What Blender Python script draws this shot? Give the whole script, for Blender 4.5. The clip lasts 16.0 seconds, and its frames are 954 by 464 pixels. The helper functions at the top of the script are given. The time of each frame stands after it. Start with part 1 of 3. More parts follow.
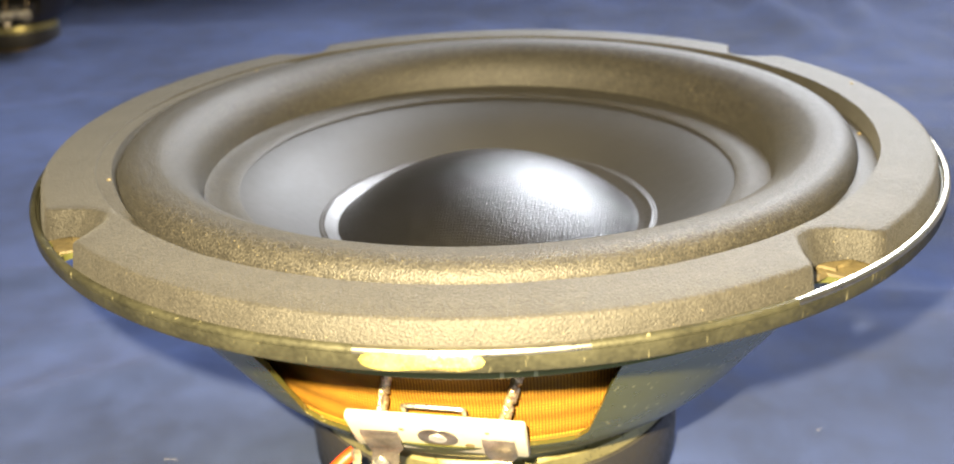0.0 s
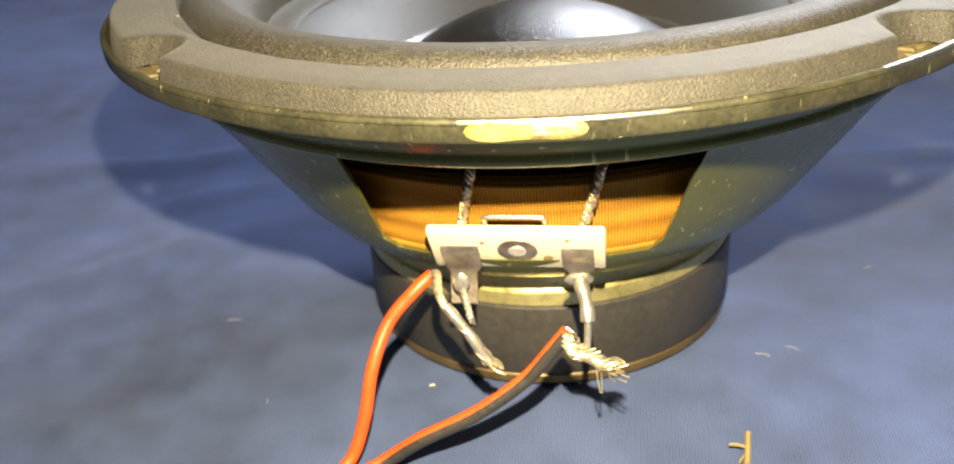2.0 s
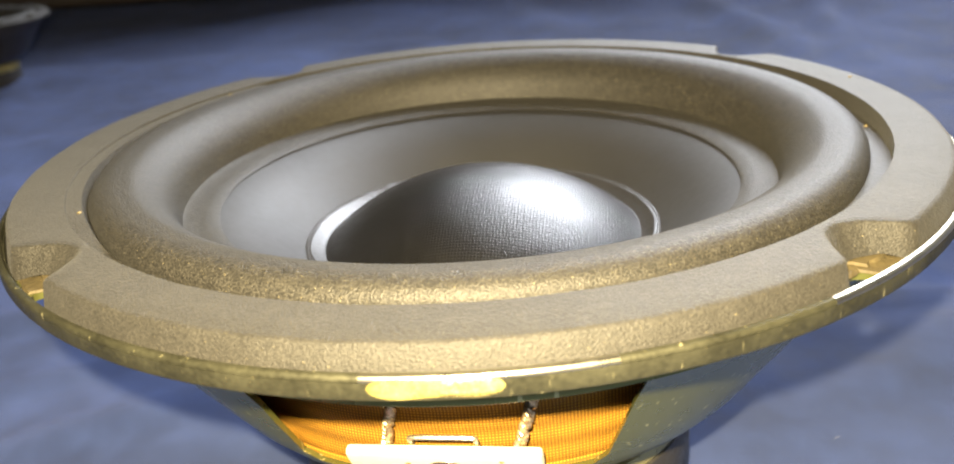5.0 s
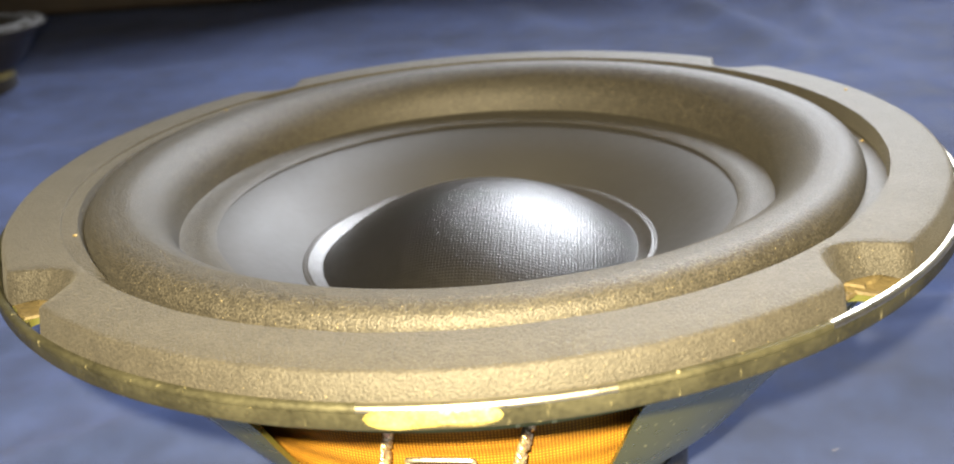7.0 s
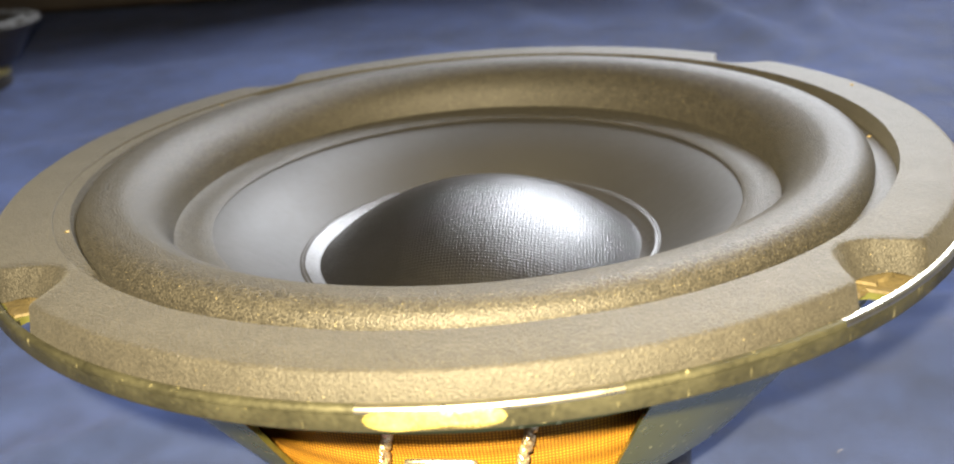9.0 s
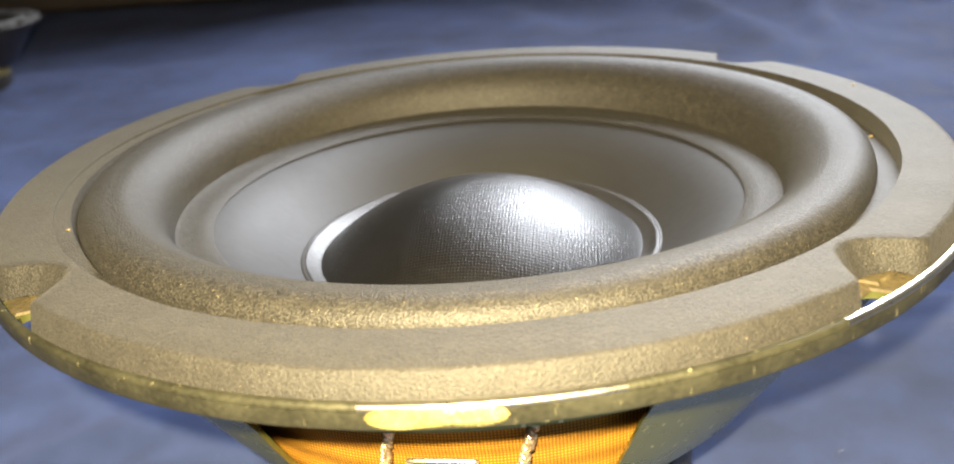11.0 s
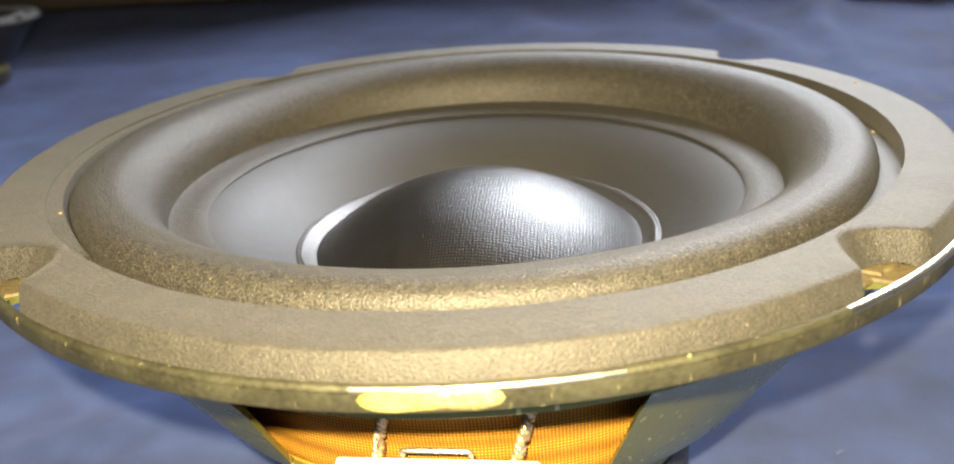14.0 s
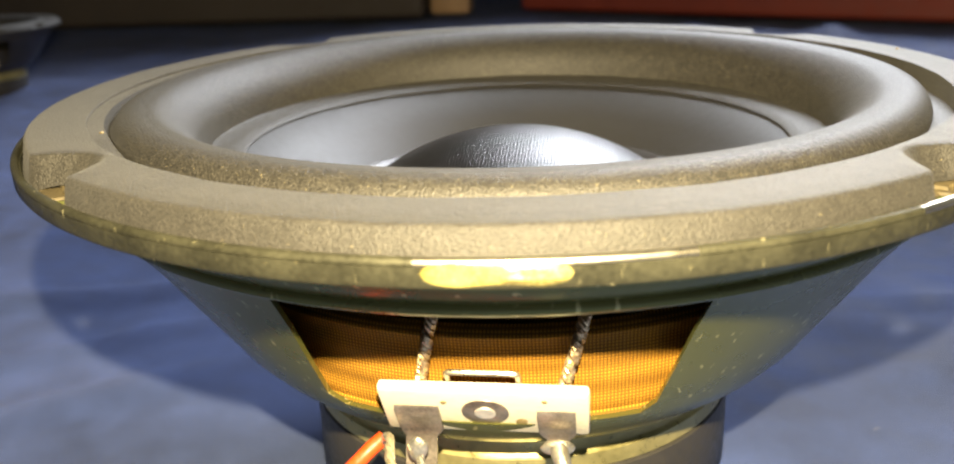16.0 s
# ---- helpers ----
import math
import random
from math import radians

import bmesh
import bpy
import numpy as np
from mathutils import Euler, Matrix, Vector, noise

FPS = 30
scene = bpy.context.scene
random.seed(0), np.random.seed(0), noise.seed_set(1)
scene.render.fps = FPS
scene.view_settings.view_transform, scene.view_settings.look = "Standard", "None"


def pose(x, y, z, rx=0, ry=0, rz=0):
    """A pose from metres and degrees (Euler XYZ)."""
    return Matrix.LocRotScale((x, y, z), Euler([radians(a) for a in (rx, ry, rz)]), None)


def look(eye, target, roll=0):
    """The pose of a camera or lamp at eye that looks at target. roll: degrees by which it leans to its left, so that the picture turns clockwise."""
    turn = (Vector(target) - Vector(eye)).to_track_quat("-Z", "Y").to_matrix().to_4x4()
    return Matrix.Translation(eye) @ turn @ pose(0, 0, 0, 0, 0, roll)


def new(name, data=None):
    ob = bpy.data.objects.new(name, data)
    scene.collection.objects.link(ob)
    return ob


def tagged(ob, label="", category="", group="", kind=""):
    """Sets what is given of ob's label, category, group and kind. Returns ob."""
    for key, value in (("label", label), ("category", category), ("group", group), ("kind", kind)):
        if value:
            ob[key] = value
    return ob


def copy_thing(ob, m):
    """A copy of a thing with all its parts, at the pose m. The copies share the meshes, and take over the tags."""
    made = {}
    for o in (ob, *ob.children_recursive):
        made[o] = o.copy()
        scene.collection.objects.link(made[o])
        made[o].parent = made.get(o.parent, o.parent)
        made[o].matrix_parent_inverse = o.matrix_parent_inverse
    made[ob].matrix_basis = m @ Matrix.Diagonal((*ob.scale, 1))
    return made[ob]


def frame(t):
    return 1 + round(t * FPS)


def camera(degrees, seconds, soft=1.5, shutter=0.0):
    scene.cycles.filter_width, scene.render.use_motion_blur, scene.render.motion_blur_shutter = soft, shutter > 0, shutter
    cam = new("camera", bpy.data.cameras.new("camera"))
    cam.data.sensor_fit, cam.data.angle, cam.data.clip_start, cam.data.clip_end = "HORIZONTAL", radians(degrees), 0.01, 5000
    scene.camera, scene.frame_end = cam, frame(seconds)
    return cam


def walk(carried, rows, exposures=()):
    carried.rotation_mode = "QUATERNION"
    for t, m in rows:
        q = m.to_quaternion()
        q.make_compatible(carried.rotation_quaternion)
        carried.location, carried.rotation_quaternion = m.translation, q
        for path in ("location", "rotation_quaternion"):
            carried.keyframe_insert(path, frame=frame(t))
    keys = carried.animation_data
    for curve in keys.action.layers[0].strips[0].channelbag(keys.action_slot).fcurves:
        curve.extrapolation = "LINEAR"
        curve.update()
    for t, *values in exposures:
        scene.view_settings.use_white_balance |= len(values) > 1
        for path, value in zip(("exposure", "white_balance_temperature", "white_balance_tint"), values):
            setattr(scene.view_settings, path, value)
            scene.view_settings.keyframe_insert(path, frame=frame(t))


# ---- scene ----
cam = camera(55.2, 16.0, soft=1.9, shutter=0.3)
cam.data.dof.use_dof = True
cam.data.dof.focus_distance = 0.128
cam.data.dof.aperture_fstop = 28.0
ROWS = [
    (0.0, 0.0299, -0.1695, 0.1267, -24.22, 2.08, 9.85),
    (0.5, 0.0286, -0.1718, 0.1269, -26.20, 1.81, 9.69),
    (1.0, 0.0265, -0.1764, 0.1234, -27.59, 2.12, 9.67),
    (1.5, 0.0219, -0.1820, 0.1189, -27.89, 3.68, 8.90),
    (2.0, 0.0183, -0.1831, 0.1100, -27.69, 3.86, 8.66),
    (2.5, 0.0209, -0.1781, 0.1120, -26.55, 4.49, 7.83),
    (3.0, 0.0232, -0.1764, 0.1167, -25.42, 4.82, 7.11),
    (3.5, 0.0245, -0.1718, 0.1216, -24.69, 4.51, 7.22),
    (4.0, 0.0247, -0.1617, 0.1198, -23.12, 4.06, 7.40),
    (6.5, 0.0242, -0.1646, 0.1255, -22.63, 4.49, 6.83),
    (7.0, 0.0247, -0.1614, 0.1245, -22.72, 4.51, 6.90),
    (7.5, 0.0241, -0.1591, 0.1232, -22.75, 4.37, 6.76),
    (8.0, 0.0231, -0.1592, 0.1216, -22.72, 4.38, 6.84),
    (8.5, 0.0235, -0.1592, 0.1226, -22.76, 4.39, 6.77),
    (9.0, 0.0237, -0.1589, 0.1230, -22.77, 4.39, 6.77),
    (11.5, 0.0230, -0.1590, 0.1223, -22.68, 4.23, 6.76),
    (12.0, 0.0225, -0.1593, 0.1212, -22.71, 4.04, 6.82),
    (12.5, 0.0231, -0.1580, 0.1212, -22.68, 3.87, 6.86),
    (13.0, 0.0229, -0.1590, 0.1213, -22.38, 3.84, 6.84),
    (13.5, 0.0233, -0.1593, 0.1218, -22.36, 3.73, 6.84),
    (14.0, 0.0231, -0.1584, 0.1194, -22.22, 3.56, 6.91),
    (14.5, 0.0217, -0.1555, 0.1201, -22.53, 3.45, 7.00),
    (15.0, 0.0224, -0.1611, 0.1206, -22.04, 3.16, 6.92),
    (15.5, 0.0186, -0.1656, 0.1096, -22.07, 2.28, 7.24),
    (16.0, 0.0161, -0.1631, 0.1032, -19.49, 2.15, 7.51),
]
EXPOSURES = [(0.0, 0.4), (0.5, 0.26), (1.5, 0.24), (2.0, 0.02), (2.5, -0.15), (3.0, -0.23), (3.5, -0.1), (4.0, 0.08), (6.5, 0.25), (11.5, 0.22), (15.0, 0.23), (15.5, 0.2), (16.0, 0.08)]
walk(cam, [(t, pose(x, y, z, 90 + pitch, roll, yaw)) for t, x, y, z, pitch, roll, yaw in ROWS], EXPOSURES)

# ---- light ----
world = bpy.data.worlds.new("room_air")
scene.world = world
world.use_nodes = True
world.node_tree.nodes["Background"].inputs[0].default_value = (0.55, 0.65, 1.0, 1)
world.node_tree.nodes["Background"].inputs[1].default_value = 0.014


def lamp(name, kind, place, energy, colour, target=None, **more):
    data = bpy.data.lights.new(name, kind)
    data.energy, data.color = energy, colour
    if "size" in more:
        data.shape, data.size, data.size_y = "RECTANGLE", more["size"], more["size_y"]
    if "radius" in more:
        data.shadow_soft_size = more["radius"]
    ob = new(name, data)
    ob.matrix_world = look(place, target) if target else Matrix.Translation(place)
    return ob


# warm white torch held above the lens, and the cool room lamp behind the table
lamp("torch_light", "POINT", (0.0196, -0.1676, 0.1368), 8.1, (1.0, 0.81, 0.46), radius=0.0018)
lamp("room_lamp_light", "AREA", (0.80, 2.50, 2.00), 205.0, (0.88, 0.92, 1.0), target=(0, 0.1, 0.05), size=1.5, size_y=1.0)

# ---- materials ----


def material(name, base, rough=0.5, metal=0.0, spec=0.5, vary=0.25, scale=60.0, bump=0.0, bump_scale=400.0, tint=None, sheen=0.0,
             coat=0.0, speck=0.0, speck_scale=900.0, speck_colour=(0.6, 0.5, 0.3), rough_vary=0.12, distance=0.0004, pits=0.0):
    """Colour varied at two scales, roughness varied, grain as bump, and optional bright specks."""
    m = bpy.data.materials.new(name)
    m.use_nodes = True
    nt = m.node_tree
    n, l = nt.nodes, nt.links
    b = n["Principled BSDF"]
    co = n.new("ShaderNodeTexCoord")

    def noise_node(s, detail=4.0):
        q = n.new("ShaderNodeTexNoise")
        q.inputs["Scale"].default_value, q.inputs["Detail"].default_value = s, detail
        l.new(co.outputs["Object"], q.inputs["Vector"])
        return q

    big, fine = noise_node(scale), noise_node(scale * 9)
    add = n.new("ShaderNodeMath")
    add.operation = "MULTIPLY_ADD"
    l.new(fine.outputs["Fac"], add.inputs[0])
    add.inputs[1].default_value = 0.5
    l.new(big.outputs["Fac"], add.inputs[2])
    ramp = n.new("ShaderNodeValToRGB")
    lo = tuple(c * (1 - vary) for c in base)
    hi = tuple(min(1, c * (1 + vary)) for c in (tint or base))
    ramp.color_ramp.elements[0].position, ramp.color_ramp.elements[1].position = 0.5, 1.0
    ramp.color_ramp.elements[0].color, ramp.color_ramp.elements[1].color = (*lo, 1), (*hi, 1)
    l.new(add.outputs[0], ramp.inputs[0])
    colour = ramp.outputs[0]
    if speck:
        q = noise_node(speck_scale, 1.0)
        cut = n.new("ShaderNodeMapRange")
        cut.inputs["From Min"].default_value, cut.inputs["From Max"].default_value = 0.80 - speck, 0.84 - speck
        l.new(q.outputs["Fac"], cut.inputs["Value"])
        mix = n.new("ShaderNodeMix")
        mix.data_type = "RGBA"
        l.new(cut.outputs[0], mix.inputs[0])
        l.new(colour, mix.inputs[6])
        mix.inputs[7].default_value = (*speck_colour, 1)
        colour = mix.outputs[2]
    l.new(colour, b.inputs["Base Color"])
    rv = n.new("ShaderNodeMapRange")
    rv.inputs["To Min"].default_value, rv.inputs["To Max"].default_value = max(0.02, rough - rough_vary), min(1, rough + rough_vary)
    rv.inputs["From Min"].default_value, rv.inputs["From Max"].default_value = 0.3, 0.7
    l.new(fine.outputs["Fac"], rv.inputs["Value"])
    l.new(rv.outputs[0], b.inputs["Roughness"])
    b.inputs["Metallic"].default_value = metal
    b.inputs["Specular IOR Level"].default_value = spec
    b.inputs["Sheen Weight"].default_value = sheen
    b.inputs["Coat Weight"].default_value = coat
    if bump:
        q = noise_node(bump_scale, 1.0 if pits else 3.0)
        if pits:
            # colour follows the grain: lighter on its crests, darker in its pits
            q.inputs["Roughness"].default_value = 0.4
            pr, pm = n.new("ShaderNodeMapRange"), n.new("ShaderNodeMix")
            pr.inputs["From Min"].default_value, pr.inputs["From Max"].default_value = 0.34, 0.70
            pr.inputs["To Min"].default_value, pr.inputs["To Max"].default_value = 1 - pits, 1 + pits * 1.6
            pm.data_type, pm.blend_type = "RGBA", "MULTIPLY"
            pm.inputs[0].default_value = 1.0
            l.new(q.outputs["Fac"], pr.inputs["Value"])
            l.new(colour, pm.inputs[6])
            l.new(pr.outputs[0], pm.inputs[7])
            l.new(pm.outputs[2], b.inputs["Base Color"])
        k = n.new("ShaderNodeBump")
        k.inputs["Strength"].default_value, k.inputs["Distance"].default_value = bump, distance
        l.new(q.outputs["Fac"], k.inputs["Height"])
        l.new(k.outputs[0], b.inputs["Normal"])
    return m


def woven(name, base, period, contrast=0.35, rough=0.85, bump=0.5, sheen=0.0, scale=12.0, vary=0.2, tint=None, rough_vary=0.08, distort=0.6, axes=("X", "Y")):
    """Cloth: two crossing sets of threads of the given period in metres, over broad uneven dye."""
    m = material(name, base, rough, vary=vary, scale=scale, sheen=sheen, spec=0.25, tint=tint, rough_vary=rough_vary)
    nt = m.node_tree
    n, l = nt.nodes, nt.links
    b = n["Principled BSDF"]
    co = n.new("ShaderNodeTexCoord")
    waves = []
    for axis in axes:
        w = n.new("ShaderNodeTexWave")
        w.bands_direction = axis
        w.inputs["Scale"].default_value = 0.314 / period
        w.inputs["Distortion"].default_value = distort
        w.inputs["Detail Scale"].default_value = 2.0
        l.new(co.outputs["Object"], w.inputs["Vector"])
        waves.append(w)
    mul = n.new("ShaderNodeMath")
    mul.operation = "MULTIPLY"
    l.new(waves[0].outputs["Fac"], mul.inputs[0])
    l.new(waves[1].outputs["Fac"], mul.inputs[1])
    src = b.inputs["Base Color"].links[0].from_socket
    mix = n.new("ShaderNodeMix")
    mix.data_type, mix.blend_type = "RGBA", "MULTIPLY"
    rng = n.new("ShaderNodeMapRange")
    rng.inputs["To Min"].default_value = 1 - contrast
    l.new(mul.outputs[0], rng.inputs["Value"])
    mix.inputs[0].default_value = 1.0
    l.new(src, mix.inputs[6])
    l.new(rng.outputs[0], mix.inputs[7])
    l.new(mix.outputs[2], b.inputs["Base Color"])
    k = n.new("ShaderNodeBump")
    k.inputs["Strength"].default_value, k.inputs["Distance"].default_value = bump, period * 0.35
    l.new(mul.outputs[0], k.inputs["Height"])
    l.new(k.outputs[0], b.inputs["Normal"])
    return m


CLOTH = woven("blue_cotton", (0.050, 0.078, 0.200), 0.00055, contrast=0.48, bump=0.6, scale=9.0, vary=0.38, sheen=0.05, tint=(0.057, 0.086, 0.210), distort=2.5)
for node in CLOTH.node_tree.nodes:
    # uneven fading: broad pale and dark patches
    if node.type == "VALTORGB":
        node.color_ramp.elements[0].position, node.color_ramp.elements[1].position = 0.585, 0.95
PLATED = material("plated_steel", (0.120, 0.125, 0.036), 0.28, 0.6, vary=0.06, scale=12, bump=0.0, bump_scale=900, rough_vary=0.02, tint=(0.145, 0.15, 0.046), speck=0.0, speck_colour=(0.75, 0.7, 0.5))
RIM = material("brassy_plated_rim", (0.033, 0.0325, 0.021), 0.52, 0.5, spec=0.3, vary=0.25, scale=160, rough_vary=0.10, tint=(0.046, 0.045, 0.029), bump=0.15, bump_scale=2200, distance=0.0002, speck=0.05, speck_scale=2600, speck_colour=(0.16, 0.14, 0.075))


def streaks(m, scale, level, colour):
    """Upright bright scratches: noise drawn out along z."""
    n, l = m.node_tree.nodes, m.node_tree.links
    b = n["Principled BSDF"]
    co, mp, q, cut_, mix = n.new("ShaderNodeTexCoord"), n.new("ShaderNodeMapping"), n.new("ShaderNodeTexNoise"), n.new("ShaderNodeMapRange"), n.new("ShaderNodeMix")
    mp.inputs["Scale"].default_value = (scale, scale, scale * 0.12)
    q.inputs["Scale"].default_value, q.inputs["Detail"].default_value = 1.0, 2.0
    cut_.inputs["From Min"].default_value, cut_.inputs["From Max"].default_value = level, level + 0.05
    mix.data_type = "RGBA"
    l.new(co.outputs["Object"], mp.inputs["Vector"])
    l.new(mp.outputs[0], q.inputs["Vector"])
    l.new(q.outputs["Fac"], cut_.inputs["Value"])
    l.new(b.inputs["Base Color"].links[0].from_socket, mix.inputs[6])
    mix.inputs[7].default_value = (*colour, 1)
    l.new(cut_.outputs[0], mix.inputs[0])
    l.new(mix.outputs[2], b.inputs["Base Color"])


streaks(RIM, 1300, 0.675, (0.26, 0.24, 0.14))
streaks(PLATED, 800, 0.655, (0.42, 0.40, 0.18))
WORN_GLINT = material("worn_steel_glint", (0.60, 0.56, 0.44), 0.30, 1.0, vary=0.06, scale=60, rough_vary=0.03)
GASKET = material("dusty_black_foam", (0.0220, 0.0205, 0.0178), 0.62, spec=0.36, sheen=0.042, vary=0.16, scale=420, rough_vary=0.05, bump=0.9, bump_scale=3500, distance=0.00016, pits=0.34, speck=0.05, speck_scale=3000, speck_colour=(0.10, 0.085, 0.05))
RUBBER = material("black_rubber", (0.0200, 0.0184, 0.0155), 0.58, spec=0.40, sheen=0.010, vary=0.25, scale=600, rough_vary=0.08, bump=0.58, bump_scale=3300, distance=0.00024, pits=0.58, speck=0.08, speck_scale=3000, speck_colour=(0.10, 0.085, 0.05))
CONE = material("dark_pressed_paper", (0.017, 0.0168, 0.0180), 0.60, spec=0.58, vary=0.15, scale=70, bump=0.25, bump_scale=2600, rough_vary=0.03, distance=0.0002)
CAP = woven("varnished_black_cloth", (0.006, 0.0056, 0.0054), 0.00056, contrast=0.3, rough=0.32, bump=0.38, scale=60, vary=0.1, rough_vary=0.03, distort=3.0)
CAP.node_tree.nodes["Principled BSDF"].inputs["Specular IOR Level"].default_value = 0.8
GLUE = material("black_glue", (0.020, 0.019, 0.019), 0.44, spec=0.6, vary=0.2, scale=300, bump=0.25, bump_scale=1400)
SPIDER = woven("orange_spider_cloth", (0.44, 0.205, 0.014), 0.00050, contrast=0.72, rough=0.8, bump=0.5, scale=80, vary=0.15, axes=("X", "Z"))
FERRITE = material("dark_ferrite", (0.030, 0.028, 0.026), 0.5, spec=0.5, vary=0.2, scale=80, bump=0.12, bump_scale=800)
YOKE = material("yellow_zinc_plate", (0.30, 0.27, 0.11), 0.36, 0.7, vary=0.25, scale=60, bump=0.15, bump_scale=700, tint=(0.40, 0.35, 0.16))
RUSTY = material("browned_zinc_plate", (0.13, 0.095, 0.05), 0.5, 0.7, vary=0.3, scale=110, bump=0.2, bump_scale=700)
FIBRE = material("white_fibre_board", (0.50, 0.47, 0.38), 0.6, vary=0.06, scale=120, bump=0.15, bump_scale=900, speck=0.0)
TIN = material("tinned_brass", (0.27, 0.235, 0.20), 0.40, 0.85, vary=0.5, scale=260, bump=0.3, bump_scale=500, rough_vary=0.05)
SOLDER = material("solder", (0.50, 0.48, 0.42), 0.33, 0.88, vary=0.3, scale=300, bump=0.5, bump_scale=500, rough_vary=0.05)
RIVET = material("bright_rivet", (0.85, 0.82, 0.74), 0.52, 0.9, vary=0.12, scale=400, bump=0.2, bump_scale=600)
TAB = material("worn_plate", (0.45, 0.40, 0.30), 0.35, 0.9, vary=0.2, scale=200)
STRAND = material("tinned_copper_strand", (0.36, 0.33, 0.25), 0.36, 0.8, vary=0.35, scale=700, tint=(0.56, 0.49, 0.34))
BRAID = material("copper_tinsel_braid", (0.42, 0.20, 0.08), 0.36, 0.9, vary=0.5, scale=1100, tint=(0.78, 0.56, 0.36))
RED_PVC = material("orange_red_plastic", (0.50, 0.055, 0.008), 0.42, vary=0.12, scale=120, bump=0.1, bump_scale=600)
BLACK_PVC = material("black_plastic", (0.022, 0.020, 0.019), 0.38, vary=0.2, scale=120, bump=0.1, bump_scale=600)
PAINT = material("yellow_paint", (0.17, 0.145, 0.038), 0.22, vary=0.22, scale=220, bump=0.3, bump_scale=300, tint=(0.25, 0.22, 0.08))
STRAWBOARD = material("yellow_strawboard", (0.062, 0.047, 0.019), 0.7, vary=0.4, scale=300, bump=0.7, bump_scale=1800, distance=0.0003)
LINT = material("pale_fibre", (0.36, 0.35, 0.33), 0.8, vary=0.1)
STRAW = material("dry_straw", (0.19, 0.145, 0.062), 0.7, vary=0.25, scale=300)
RED_BOX = material("dark_red_card", (0.21, 0.032, 0.017), 0.6, vary=0.2, scale=6, bump=0.1, bump_scale=200)
BROWN_BOX = material("brown_card", (0.050, 0.039, 0.031), 0.7, vary=0.3, scale=8, bump=0.1, bump_scale=200)
BLACK_CARD = material("black_card", (0.015, 0.014, 0.014), 0.6, vary=0.2, scale=8)
TAN_WOOD = material("tan_wood", (0.42, 0.27, 0.15), 0.55, vary=0.3, scale=14, bump=0.15, bump_scale=150)
WALL = material("wall_paint", (0.13, 0.13, 0.13), 0.8, vary=0.06, scale=3, bump=0.1, bump_scale=60)
FLOOR = material("floor_tile", (0.12, 0.11, 0.10), 0.5, vary=0.12, scale=4, bump=0.05, bump_scale=40)
DESK = material("dark_desk_wood", (0.10, 0.065, 0.04), 0.5, vary=0.3, scale=10, bump=0.1, bump_scale=100)

# ---- mesh helpers ----
MM = 0.001


def part(name, bm, mat, parent=None, label="", smooth=True):
    bmesh.ops.recalc_face_normals(bm, faces=bm.faces)
    me = bpy.data.meshes.new(name)
    bm.to_mesh(me)
    bm.free()
    if smooth:
        for p in me.polygons:
            p.use_smooth = True
    me.materials.append(mat)
    if smooth:
        me.set_sharp_from_angle(angle=radians(42))
    ob = new(name, me)
    ob.parent = parent
    return tagged(ob, label)


def revolve(profile, n=160, closed=True, wobble=None):
    """Turn a list of (radius, height) in millimetres about the z axis."""
    bm = bmesh.new()
    rings = []
    for k in range(n):
        a = 2 * math.pi * k / n
        c, s = math.cos(a), math.sin(a)
        ring = []
        for r, z in profile:
            dr = wobble(a, r, z) if wobble else 0.0
            ring.append(bm.verts.new(((r + dr) * c * MM, (r + dr) * s * MM, z * MM)))
        rings.append(ring)
    m = len(profile)
    for k in range(n):
        a, b = rings[k], rings[(k + 1) % n]
        for j in range(m if closed else m - 1):
            bm.faces.new((a[j], b[j], b[(j + 1) % m], a[(j + 1) % m]))
    if not closed:
        for j in (0, m - 1):
            if abs(profile[j][0]) < 1e-6:
                bmesh.ops.remove_doubles(bm, verts=[q[j] for q in rings], dist=1e-7)
    return bm


def smooth_path(points, steps=8):
    """A Catmull-Rom curve through points."""
    p = [Vector(q) for q in points]
    p = [p[0] * 2 - p[1]] + p + [p[-1] * 2 - p[-2]]
    out = []
    for i in range(1, len(p) - 2):
        for k in range(steps):
            t = k / steps
            out.append(0.5 * (2 * p[i] + (p[i + 1] - p[i - 1]) * t + (2 * p[i - 1] - 5 * p[i] + 4 * p[i + 1] - p[i + 2]) * t * t
                              + (3 * p[i] - p[i - 1] - 3 * p[i + 1] + p[i + 2]) * t ** 3))
    out.append(p[-2])
    return out


